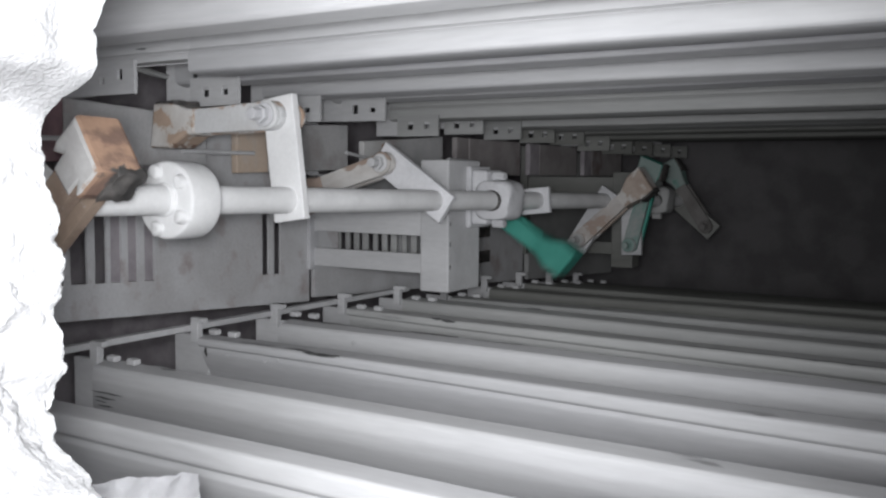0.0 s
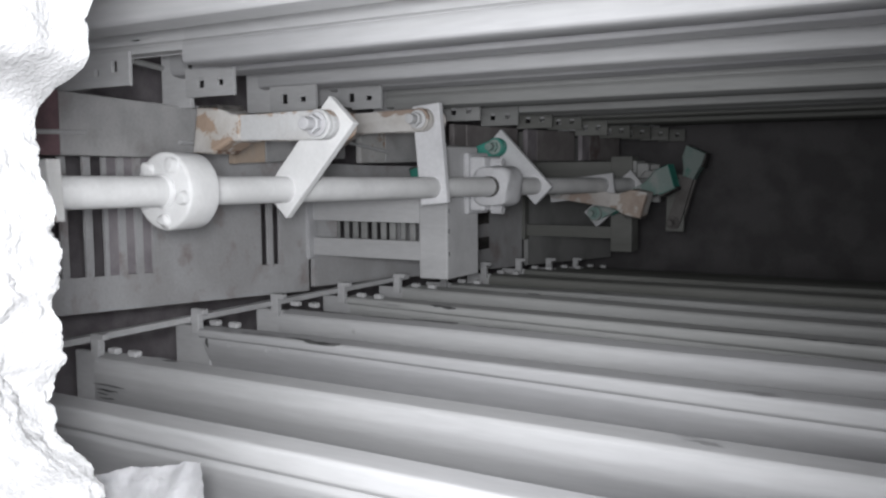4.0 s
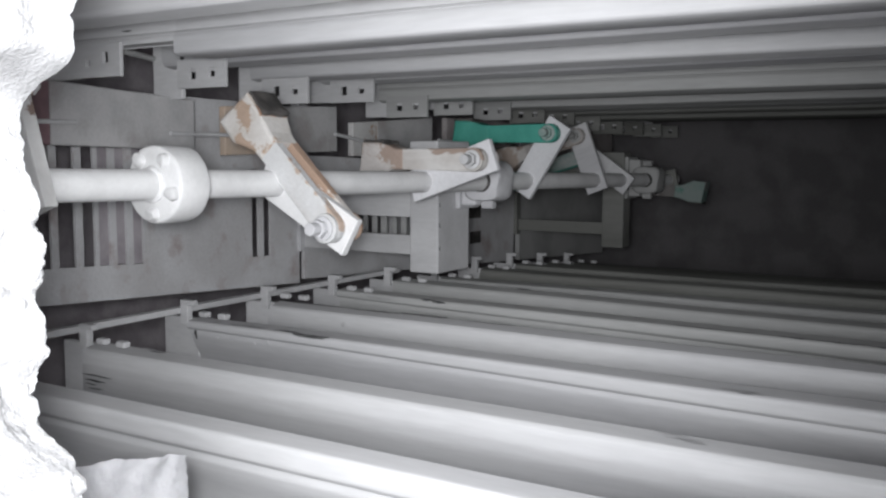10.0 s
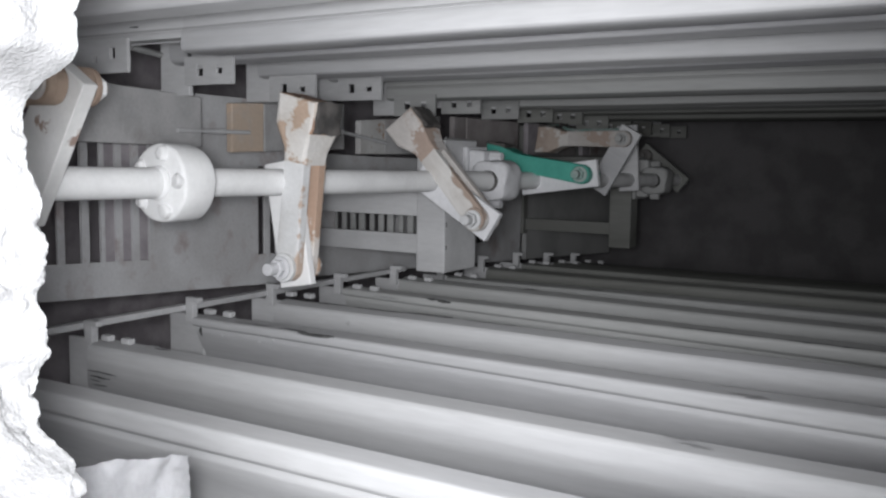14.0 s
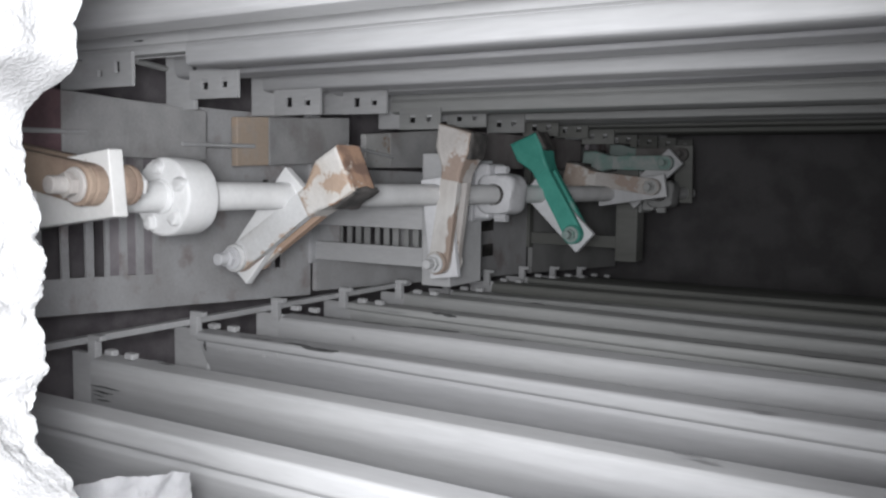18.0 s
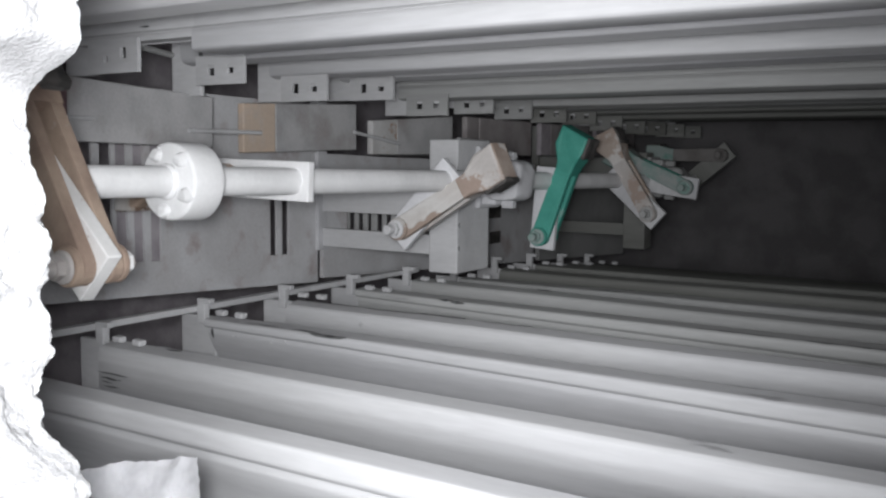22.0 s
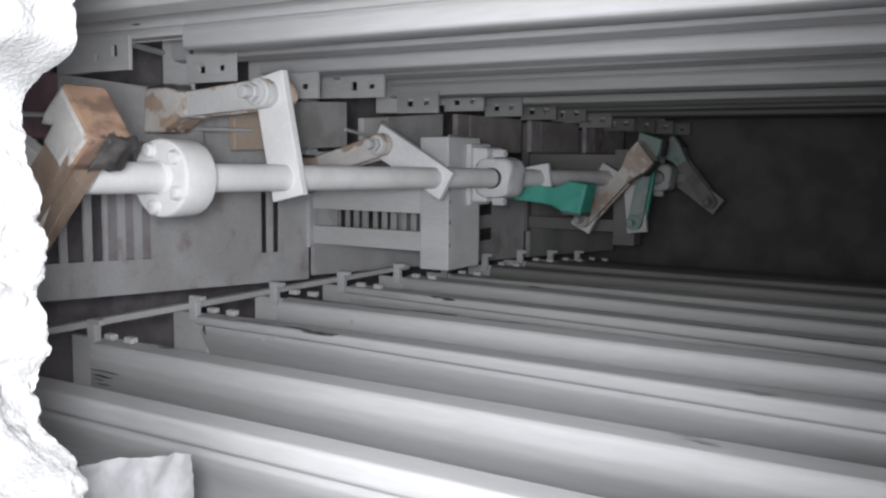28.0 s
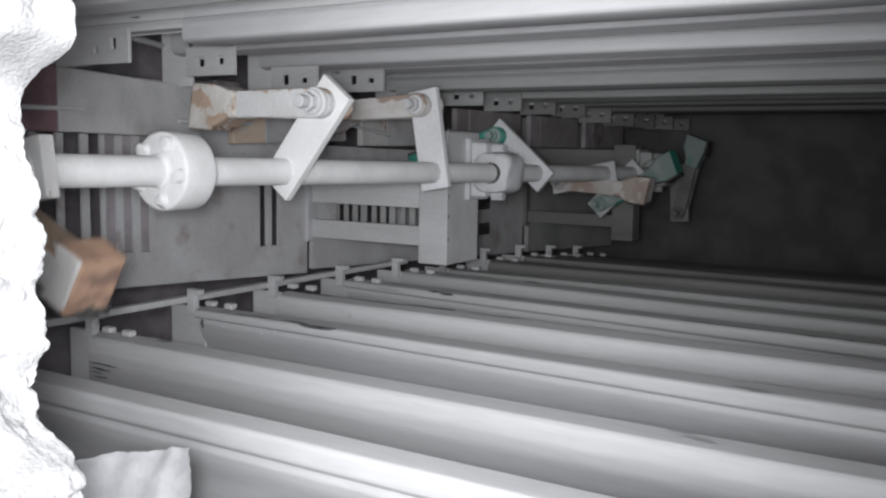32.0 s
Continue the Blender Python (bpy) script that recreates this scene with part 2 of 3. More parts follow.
def rod_y(r, y0, y1, x=0.0, z=0.0, n=24, bevel=0.0, r2=None, rings=1):
    """A round bar along y."""
    bm = bmesh.new()
    bmesh.ops.create_cone(bm, cap_ends=True, segments=n, radius1=r, radius2=r if r2 is None else r2, depth=y1 - y0,
                          matrix=Matrix.Translation((x, (y0 + y1) / 2, z)) @ Matrix.Rotation(radians(-90), 4, "X"))
    if bevel:
        rim = [e for e in bm.edges if abs(e.verts[0].co.y - e.verts[1].co.y) < 1e-6]
        bmesh.ops.bevel(bm, geom=rim, offset=bevel, segments=3, affect="EDGES", profile=0.5)
    return bm


def rod_between(p, q, r, n=10):
    p, q = Vector(p), Vector(q)
    bm = bmesh.new()
    bmesh.ops.create_cone(bm, cap_ends=True, segments=n, radius1=r, radius2=r, depth=(q - p).length,
                          matrix=Matrix.Translation((p + q) / 2) @ (q - p).to_track_quat("Z", "Y").to_matrix().to_4x4())
    return bm


def joined(*bms):
    out = bms[0]
    for b in bms[1:]:
        me = bpy.data.meshes.new("tmp")
        b.to_mesh(me)
        b.free()
        out.from_mesh(me)
        bpy.data.meshes.remove(me)
    return out


def rough_up(bm, amount, scale, seed=0.0):
    """Uneven skin, as settled dust leaves it."""
    for v in bm.verts:
        p = v.co * scale + Vector((seed, seed * 0.7, -seed))
        v.co += Vector((noise.noise(p), noise.noise(p + Vector((9, 0, 0))), noise.noise(p + Vector((0, 9, 0))))) * amount
    return bm


def narrowed(x, z, lip):
    """The folded lip is narrower towards the foot of the plate."""
    w = min(1.0, 0.555 + 0.19 * z) if lip else 1.0
    return x * w if abs(x) < 0.055 else x - math.copysign(0.055 * (1 - w), x)


def extruded_z(profile, z0, z1, steps, wave=0.0, seed=0.0, thick=0.004, lip=False, lean=0.0, cut=0.0):
    """A folded sheet: an open profile in x and y, drawn up along z, with thickness, its foot cut aslant."""
    bm = bmesh.new()
    rows = []
    for i in range(steps + 1):
        z = z0 + (z1 - z0) * i / steps
        row = []
        for j, (x, y) in enumerate(profile):
            dy = wave * noise.noise(Vector((x * 2.0 + seed, z * 0.9, seed * 1.3)))
            dx = 0.6 * wave * noise.noise(Vector((seed * 3.1, z * 1.3, 5.0)))
            row.append(bm.verts.new((narrowed(x, z, lip) + dx + lean * z, y + dy, z - (cut * max(0.0, y + 0.041) if i == 0 and x > 0.04 else 0.0))))
        rows.append(row)
    for a, b in zip(rows, rows[1:]):
        for j in range(len(a) - 1):
            bm.faces.new((a[j], a[j + 1], b[j + 1], b[j]))
    bmesh.ops.recalc_face_normals(bm, faces=bm.faces)
    bmesh.ops.solidify(bm, geom=list(bm.faces), thickness=thick)
    return bm


def rounded(points, r=0.25, n=3):
    """Soft corners for a profile."""
    out = [points[0]]
    for a, b, c in zip(points, points[1:], points[2:]):
        a, b, c = Vector(a), Vector(b), Vector(c)
        p, q = b.lerp(a, r), b.lerp(c, r)
        for i in range(n + 1):
            t = i / n
            out.append(tuple(p.lerp(b, t).lerp(b.lerp(q, t), t)))
    out.append(points[-1])
    return out


# ---- the plan ----
PITCH = 0.40                      # from plate row to plate row
ROW0 = 1.71                       # the first whole row
SHAFT_Z, SHAFT_R = -0.258, 0.0365
ROUND = 28.35                     # seconds for one turn of the shaft
ARM = 0.235                       # crank centre to pin
NEAR_ARM = 0.230                  # the same on the first, heavier crank
# place along the shaft, angle at the start, angle at which the hammer tips over
CRANKS = [(1.14, 326, -75.9), (1.92, 188, -76.6), (2.69, 236.5, -76.2), (3.51, 275.5, -79.2), (4.29, 328, -84), (4.67, 2, -77.3), (5.50, 50, -83.3)]
SHAFT_TURN = 0.0158               # the shaft runs slightly askew


def shaft_x(y):
    return 0.0015 + SHAFT_TURN * (y - 1.5)


def whirl(y, turned=0.0):
    """The worn shaft swings a little about its bearing: the way off its axis, after so many degrees of turn."""
    off, a = 0.0022 * (3.1 - y), radians(205 - turned)
    return off * math.cos(a), off * math.sin(a)


END_Y = 7.4
TOP_Z = 3.0

# ---- structure ----
part("floor", box(-3.2, 3.4, -1.5, END_Y, -2.3, -2.2), DARK)
tagged(bpy.data.objects["floor"], "dark brown dusty hopper bottom far below the plates", "floor", kind="structure")
part("wall_end", box(-3.2, 3.4, END_Y, END_Y + 0.12, -2.3, TOP_Z), ENDWALL)
tagged(bpy.data.objects["wall_end"], "dark sooty steel casing wall at the far end", "wall", kind="structure")
# Side walls and unseen roof are added to keep outside light out.
part("wall_left", box(-3.3, -3.2, -1.5, END_Y, -2.3, TOP_Z), DARK)
tagged(bpy.data.objects["wall_left"], "dark steel casing wall behind the plates", "wall", kind="structure")
part("wall_right", box(3.4, 3.5, -1.5, END_Y, -2.3, TOP_Z), DARK)
tagged(bpy.data.objects["wall_right"], "dark steel casing wall behind the plates", "wall", kind="structure")
part("ceiling", box(-3.3, 3.5, -1.62, END_Y + 0.12, TOP_Z, TOP_Z + 0.1), DARK)
tagged(bpy.data.objects["ceiling"], "dark steel casing roof", "ceiling", kind="structure")

# ---- collecting plates on both sides ----
def holed_plate(x0, x1, y0, y1, z0, z1, holes):
    """A flat plate in x and z with square holes right through it."""
    xs = sorted({x0, x1, *[h[0] for h in holes], *[h[1] for h in holes]})
    zs = sorted({z0, z1, *[h[2] for h in holes], *[h[3] for h in holes]})
    bm = bmesh.new()
    for a, b in zip(xs, xs[1:]):
        for c, d in zip(zs, zs[1:]):
            if not any(h[0] <= a and b <= h[1] and h[2] <= c and d <= h[3] for h in holes):
                bm.faces.new([bm.verts.new((x, y0, z)) for x, z in ((a, c), (b, c), (b, d), (a, d))])
    bmesh.ops.remove_doubles(bm, verts=bm.verts, dist=1e-5)
    ret = bmesh.ops.extrude_face_region(bm, geom=list(bm.faces))
    for v in ret["geom"]:
        if isinstance(v, bmesh.types.BMVert):
            v.co.y = y1
    return bm


# Unseen wall, added to frame the fill lamp behind the camera.
part("wall_near", holed_plate(-3.2, 3.4, -0.56, -0.50, -2.3, TOP_Z, [(-0.35, 0.60, 0.95, 1.95)]), DARK)
tagged(bpy.data.objects["wall_near"], "dark steel casing wall with the inspection opening", "wall", kind="structure")

BACK = [(0.42, 0.004), (0.52, -0.03), (0.62, 0.004), (0.95, 0.0), (1.02, 0.03), (1.10, 0.0), (1.7, 0.0)]
ROLLED = rounded([(0.035, 0.027), (-0.006, 0.0255), (-0.009, 0.025), (-0.0085, 0.022), (-0.001, -0.022), (0.0005, -0.028), (0.004, -0.032), (0.010, -0.037), (0.045, -0.041), (0.085, -0.028), (0.15, 0.014), (0.27, 0.050)] + BACK)
LIPPED = rounded([(0.035, 0.027), (-0.006, 0.0255), (-0.009, 0.025), (-0.0085, 0.022), (-0.001, -0.020), (0.0005, -0.025), (0.004, -0.029), (0.012, -0.031), (0.042, -0.031), (0.052, -0.023), (0.055, -0.0135), (0.063, -0.013),
                  (0.074, -0.014), (0.10, -0.004), (0.15, 0.022), (0.25, 0.050)] + BACK)


def mirrored(profile):
    """The same fold for the other side, where the sheets are flatter behind it."""
    return [(-x, y if x < 0.05 or x > 0.42 else y - 0.55 * max(0.0, y + 0.03)) for x, y in profile]


def nub(x, y, z):
    """A dust-capped bolt end, longer along the plate than it stands proud."""
    return rough_up(box(x, x + 0.018, y - 0.013, y + 0.013, z - 0.018, z + 0.018, 0.005), 0.002, 60, z)


RIGHT_EDGE = {0: 0.490, 1: 0.473, 2: 0.474, 3: 0.477, 4: 0.484, 5: 0.511, 6: 0.509}
LEAN_OUT = {3: 0.008, 4: 0.009}     # how far the edge leans out per metre of height


def right_plate(k):
    y = ROW0 + PITCH * k
    odd = k % 2
    t = thing("collecting_plate", "tall grey folded steel collecting plate coated with fine dust", "collecting plate", "right plate row", at=(RIGHT_EDGE.get(k, 0.49 + max(0, k - 6) * 0.035), y, 0))
    # Farther rows go darker in colour, standing for the torch's fall-off.
    row_tone = SHEET if k < 3 else SHEETDIM if k < 6 else SHEETDARK
    part("sheet", extruded_z(LIPPED if odd else ROLLED, -0.792, TOP_Z - 0.05, 26, 0.006, k * 1.7, lip=bool(odd) and k > 0, lean=LEAN_OUT.get(k, 0.0), cut=0.0 if odd else 1.3), row_tone, t, smooth=True)
    foot, hang = -0.944 - 0.004 * min(max(k, 0), 2), -0.841 - 0.009 * min(max(k, 0), 2)
    part("end_post", rough_up(box(-0.002, 0.30, 0.010, 0.030, foot, -0.79, 0.003), 0.0015, 20, k), DUST, t)
    part("hook", rough_up(joined(box(-0.055, 0.02, -0.012, 0.012, hang, hang + 0.034, 0.003), box(-0.064, -0.048, -0.012, 0.012, hang, hang + 0.060, 0.003)), 0.002, 40, k), DUST, t)
    for z in (-0.739, -0.654):
        part("bolt", nub({0: -0.030, 1: -0.034, 2: -0.045}.get(k, -0.028), -0.008, z), DUST, t)
    return t


DEEP = [(0.045, 0.108), (0.004, 0.1075), (0.002, 0.107), (0.0015, 0.103)] + [p for p in LIPPED if p[1] < -0.005 and p[0] < 0.03] + [p for p in LIPPED if p[0] >= 0.03 and p[1] < 0.02 or p[0] > 0.1]
LEFT_EDGE = {0: -0.333, 1: -0.358, 2: -0.345, 3: -0.365, 4: -0.310, 5: -0.337, 6: -0.315, 7: -0.32, 8: -0.32, 9: -0.30}
BRACKET_FOOT = {0: -0.280, 1: -0.279, 2: -0.250, 3: -0.277, 4: -0.2355, 5: -0.262, 6: -0.2535, 7: -0.252, 8: -0.256, 9: -0.233}


def left_plate(k):
    y = ROW0 + PITCH * k
    t = thing("collecting_plate", "tall dusty steel collecting plate with a holed foot bracket", "collecting plate", "left plate row", at=(LEFT_EDGE.get(k, -0.355), y, 0))
    if k == 0:
        part("foot_sheet", extruded_z([(-0.028, 0.02)] + [(x, y) for x, y in mirrored(LIPPED) if x < -0.0285], -0.872, -0.392, 5, 0.005, 40), SHEET, t, smooth=True)
    # Left rows dim by number too, with the fall-off put into the colour.
    part("sheet", extruded_z(mirrored(DEEP if k == 0 else ROLLED if k % 2 else LIPPED), -0.872 if k else -0.393, TOP_Z - 0.05, 26, 0.005, k * 2.3 + 40), SHEET if k < 4 else SHEETDIM if k < 8 else SHEETDARK, t, smooth=True)
    bx = BRACKET_FOOT.get(k, -0.262 if k < 0 else -0.225) - 0.090 - t.location.x
    z0 = -0.783 - 0.007 * min(max(k, 0), 6)
    holes = [(0.028, 0.062, 0.052, 0.081), (0.030, 0.058, 0.136, 0.164)] if k else [(0.042, 0.060, 0.066, 0.084), (0.022, 0.052, 0.137, 0.160)]
    holes = [(bx + p, bx + q, z0 + u, z0 + v) for p, q, u, v in holes]
    # Far brackets are painted darker as their light falls off.
    bracket = part("anvil_bracket", rough_up(holed_plate(bx + 0.001, bx + 0.090, -0.054, -0.043, z0, z0 + 0.207, holes), 0.001, 25, k),
                   DUST if k < 4 else SHEETDIM if k < 7 else SHEETDARK, t, "light grey bracket with two square holes")
    if k == 0:
        # The dimmer grey stands for the shade this bar lies in.
        part("stub", rough_up(rod_between((-0.390 - t.location.x, 0.21, -0.878), (-0.388 - t.location.x, 0.40, -0.958), 0.010, 8), 0.002, 40), SHEETDIM, t, "short dusty tie bar")
    if k > 0:
        for (p, q, u, v), deep in list(zip(holes, (0.012, 0.010)))[k in (2, 3):]:
            part("dust_plug", rough_up(box(p, p + deep, -0.052, -0.045, u + 0.0005, v - 0.0005, 0.002), 0.001, 60, k), DUST, bracket)
    part("foot_post", rough_up(box(-1.5, bx + (0.116 if k == 1 else 0.084 if k < 5 else 0.058), 0.008, 0.026, -0.968, -0.836, 0.003), 0.0015, 18, k), DUST, t)
    return t


plates_right = [right_plate(k) for k in range(-3, 10)]
plates_left = [left_plate(k) for k in range(-3, 14)]

# marks on the folded edges, row by row: lost dust, and slits and lip shade drawn dark: way round the fold, height,
# width, length, material
NEAR_MARKS = {
    ("right", 0): [(0.176, -0.800, 0.007, 0.13, BARESHADE), (0.196, -0.800, 0.010, 0.09, BARESHADE), (0.214, -0.812, 0.008, 0.05, BARESHADE), (0.232, -0.815, 0.010, 0.07, BARESHADE), (0.060, -0.560, 0.012, 0.06, BARESHADE),
        (0.050, -0.600, 0.010, 0.05, SMUDGE), (0.072, 0.920, 0.008, 0.075, SMUDGE), (0.079, 0.955, 0.006, 0.05, SMUDGE),
        (0.058, 0.90, 0.006, 0.06, SMUDGE)],
    ("right", 1): [(0.175, -0.778, 0.045, 0.012, BARESHADE), (0.088, -0.43, 0.014, 0.11, BARESHADE), (0.098, -0.35, 0.018, 0.14, BARESHADE), (0.082, -0.60, 0.006, 0.14, BARESHADE), (0.086, -0.62, 0.014, 0.04, SMUDGE),
        (0.089, -0.55, 0.008, 0.07, SMUDGE), (0.085, -0.70, 0.007, 0.05, SMUDGE), (0.082, 0.93, 0.010, 0.09, SMUDGE),
        (0.093, 0.97, 0.008, 0.06, SMUDGE)],
}
FAR_MARKS = {
    # Long strips on rows 2 and 3 draw the shadow line of the lip.
    ("right", 2): [(0.054, -0.78, 0.010, 0.30, BARESHADE), (0.058, -0.47, 0.010, 0.22, BARESHADE), (0.050, -0.26, 0.012, 0.10, BARESHADE), (0.045, -0.18, 0.014, 0.11, BARESHADE),
        (0.059, -0.02, 0.008, 0.16, SMUDGE), (0.054, 0.12, 0.008, 0.05, BARESHADE)],
    ("right", 3): [(0.096, -0.40, 0.014, 0.06, BARESHADE), (0.102, -0.345, 0.016, 0.06, BARESHADE), (0.120, -0.64, 0.012, 0.12, SMUDGE),
        (0.090, 0.55, 0.007, 0.30, BARESHADE), (0.092, 0.84, 0.007, 0.34, BARESHADE), (0.094, 1.17, 0.007, 0.30, BARESHADE)],
    ("right", 4): [(0.056, -0.21, 0.014, 0.07, BARESHADE), (0.060, -0.45, 0.012, 0.05, SMUDGE)],
    ("right", 5): [(0.084, -0.10, 0.012, 0.10, BARESHADE)],
    ("left", 0): [(0.170, -0.60, 0.006, 0.04, BARESHADE)],
    # Drawn dark for the slit between post and sheet.
    ("left", 1): [(0.118, -0.790, 0.030, 0.018, BARESHADE)],
}


def wear_mark(profile, wave, seed, s0, z0, width, length, lip=False, lean=0.0):
    """A thin ragged flake that follows the folded sheet."""
    way = [0.0]
    for a, b in zip(profile, profile[1:]):
        way.append(way[-1] + math.dist(a, b))

    def at(s, z):
        j = max(i for i in range(len(way) - 1) if way[i] <= s)
        f = (s - way[j]) / max(1e-6, way[j + 1] - way[j])
        (x0, y0), (x1, y1) = profile[j], profile[j + 1]
        x, y = x0 + (x1 - x0) * f, y0 + (y1 - y0) * f
        side = Vector((y1 - y0, x0 - x1)).normalized() * 0.0045
        side = side if side.y < -1e-4 or (abs(side.y) <= 1e-4 and side.x * (profile[-1][0]) < 0) else -side
        dy = wave * noise.noise(Vector((x * 2.0 + seed, z * 0.9, seed * 1.3)))
        dx = 0.6 * wave * noise.noise(Vector((seed * 3.1, z * 1.3, 5.0)))
        return Vector((narrowed(x, z, lip) + dx + lean * z + side.x, y + dy + side.y, z))

    bm = bmesh.new()
    rows = []
    n = max(8, int(length / 0.008))
    for i in range(n + 1):
        u = i / n
        z = z0 + length * u
        broad = width * (math.sin(math.pi * min(1, max(0, 0.03 + 0.94 * u))) ** 0.6) * (0.8 + 0.5 * noise.noise(Vector((z * 45, s0 * 90, 3))))
        mid = s0 + 0.3 * width * noise.noise(Vector((z * 25, s0 * 50, 9)))
        rows.append([bm.verts.new(at(mid + max(0.0012, broad) * c, z)) for c in (-0.5, -0.36, -0.2, 0.0, 0.2, 0.36, 0.5)])
    for a, b in zip(rows, rows[1:]):
        for j in range(6):
            bm.faces.new((a[j], a[j + 1], b[j + 1], b[j]))
    bmesh.ops.solidify(bm, geom=list(bm.faces), thickness=0.0008)
    return bm


def worn(side, k, way, z, width, length, made):
    p = (plates_right if side == "right" else plates_left)[k + 3]
    if side == "right":
        args = (LIPPED if k % 2 else ROLLED, 0.006, k * 1.7)
    else:
        args = (mirrored(ROLLED if k % 2 else LIPPED), 0.005, k * 2.3 + 40)
    part("wear_mark", wear_mark(*args, way, z, width, length, side == "right" and k % 2 == 1, LEAN_OUT.get(k, 0.0) if side == "right" else 0.0), made, p,
         "bare dark mark in the dust" if made == BARESHADE else "thin grey scuff in the dust")


for table in (NEAR_MARKS, FAR_MARKS):
    for (side, k), spots in table.items():
        for spot in spots:
            worn(side, k, *spot)

def clump(x, y, z, r, seed):
    """A small flat clump of settled dust."""
    bm = bmesh.new()
    bmesh.ops.create_icosphere(bm, subdivisions=2, radius=r)
    for v in bm.verts:
        v.co = Vector((v.co.x * 0.8 + x, v.co.y * 0.35 + y, v.co.z * 1.5 + z))
    return rough_up(bm, r * 0.5, 1.2 / r, seed)


for k, x0, x1, count in ((1, 0.008, 0.05, 6), (2, 0.01, 0.05, 4)):
    for i in range(count):
        fold = LIPPED if k % 2 else ROLLED
        x = random.uniform(x0, x1)
        y = next(q[1] + (w[1] - q[1]) * (x - q[0]) / (w[0] - q[0]) for q, w in zip(fold, fold[1:]) if q[0] <= x < w[0] and q[1] < 0.02)
        part("dust_clump", clump(x, y - 0.001, random.uniform(-0.77, -0.42), random.uniform(0.004, 0.008), i + 7 * k), DUST, plates_right[k + 3], smooth=True)

guide = thing("guide_bar", "thin flat steel guide bar linking the plate hooks", "bar")
part("strip", rough_up(box(0.436, 0.456, 0.6, 3.42, -0.880, -0.850, 0.002), 0.0015, 9), DUST, guide)

# ---- anvil plates under the hammers ----
# near end, far end, where the soiled end stops, the edge by the plates at both ends, the edge by the shaft at both ends
ANVILS = [(1.50, 2.221, 1.665, -0.293, -0.254, -0.100, -0.086), (2.365, 3.011, 2.53, -0.243, -0.274, -0.070, -0.090),
          (3.122, 3.765, 3.30, -0.212, -0.258, -0.071, -0.075), (3.895, 4.60, 4.02, -0.262, -0.262, -0.075, -0.075),
          (4.72, 5.40, 4.85, -0.260, -0.260, -0.08, -0.08), (5.52, 6.20, 5.65, -0.260, -0.260, -0.08, -0.08)]
RODS = {0: [((-0.139, 2.06, -0.83), (-0.141, 2.40, -0.842)), ((-0.158, 1.30, -0.83), (-0.163, 1.712, -0.842))], 1: [((-0.158, 2.92, -0.83), (-0.118, 3.25, -0.842))],
        2: [((-0.15, 3.72, -0.83), (-0.14, 4.02, -0.842))]}


def slanted(y0, y1, whole, thick=0.03, seed=0):
    """A stretch of an anvil plate, whose edges run a little askew."""
    n0, n1, _, a0, a1, b0, b1 = whole
    bm = box(0, 1, y0, y1, -0.89 - thick, -0.89, 0.0)
    for v in bm.verts:
        f = (v.co.y - n0) / (n1 - n0)
        v.co.x = (a0 + (a1 - a0) * f) * (1 - v.co.x) + (b0 + (b1 - b0) * f) * v.co.x
    bmesh.ops.bevel(bm, geom=list(bm.edges), offset=0.004, segments=2, affect="EDGES", profile=0.5)
    return rough_up(bm, 0.0015, 14, seed)


for j, whole in enumerate(ANVILS):
    a = thing("anvil_plate", ("flat grey anvil plate with a dark maroon near end", "flat grey anvil plate with a rust-tan near end")[j] if j < 2 else "flat dim brown-grey dusty anvil plate", "anvil", "anvil plates")
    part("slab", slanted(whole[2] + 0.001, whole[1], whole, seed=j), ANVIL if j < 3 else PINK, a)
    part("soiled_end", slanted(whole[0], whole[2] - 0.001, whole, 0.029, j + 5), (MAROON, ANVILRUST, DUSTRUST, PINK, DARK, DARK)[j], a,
         ("dark maroon end", "bare rust-tan end", "rust-brown end", "soiled brown end", "soiled brown end", "soiled brown end")[j])
    for p, q in RODS.get(j, ()):
        part("tie_rod", rod_between(p, q, 0.007), DUST, a, "thin dusty tie rod")

# ---- walkway floor with slots ----
walkway = thing("walkway_floor", "grey dust-covered slotted steel floor plate below the shaft", "floor plate")
FZ = -1.10
SKEW = 0.06                       # the floor plate lies a little askew


def skewed(bm):
    for v in bm.verts:
        v.co.x += SKEW * (v.co.y - 1.9) * (0.5 + v.co.x)
    return bm


SLOTS = [(1.66, 1.715), (1.735, 1.805), (1.831, 1.894), (1.924, 1.970), (1.986, 2.031), (2.057, 2.099), (2.128, 2.172), (2.721, 2.759), (2.789, 2.830)]


def slotted(x0, x1, y0, y1, z0, z1, holes):
    """A level plate with slots right through it."""
    bm = holed_plate(x0, x1, z0, z1, y0, y1, holes)
    for v in bm.verts:
        v.co = Vector((v.co.x, v.co.z, v.co.y))
    bmesh.ops.subdivide_edges(bm, edges=[e for e in bm.edges if e.calc_length() > 0.3], cuts=4)
    return bm


part("slotted_plate", skewed(rough_up(slotted(-0.29, 0.4145, 0.9, 3.012, FZ - 0.010, FZ, [(-0.13 if a < 2.5 else -0.04, 0.297, a, b) for a, b in SLOTS]), 0.0015, 9)), FLOORDUST, walkway)
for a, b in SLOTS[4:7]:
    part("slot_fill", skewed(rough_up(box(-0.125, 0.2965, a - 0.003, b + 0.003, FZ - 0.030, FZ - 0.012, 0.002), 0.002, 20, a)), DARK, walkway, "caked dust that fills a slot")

far_floor = thing("walkway_floor", "dim grey floor plate beyond the first bearing stand", "floor plate")
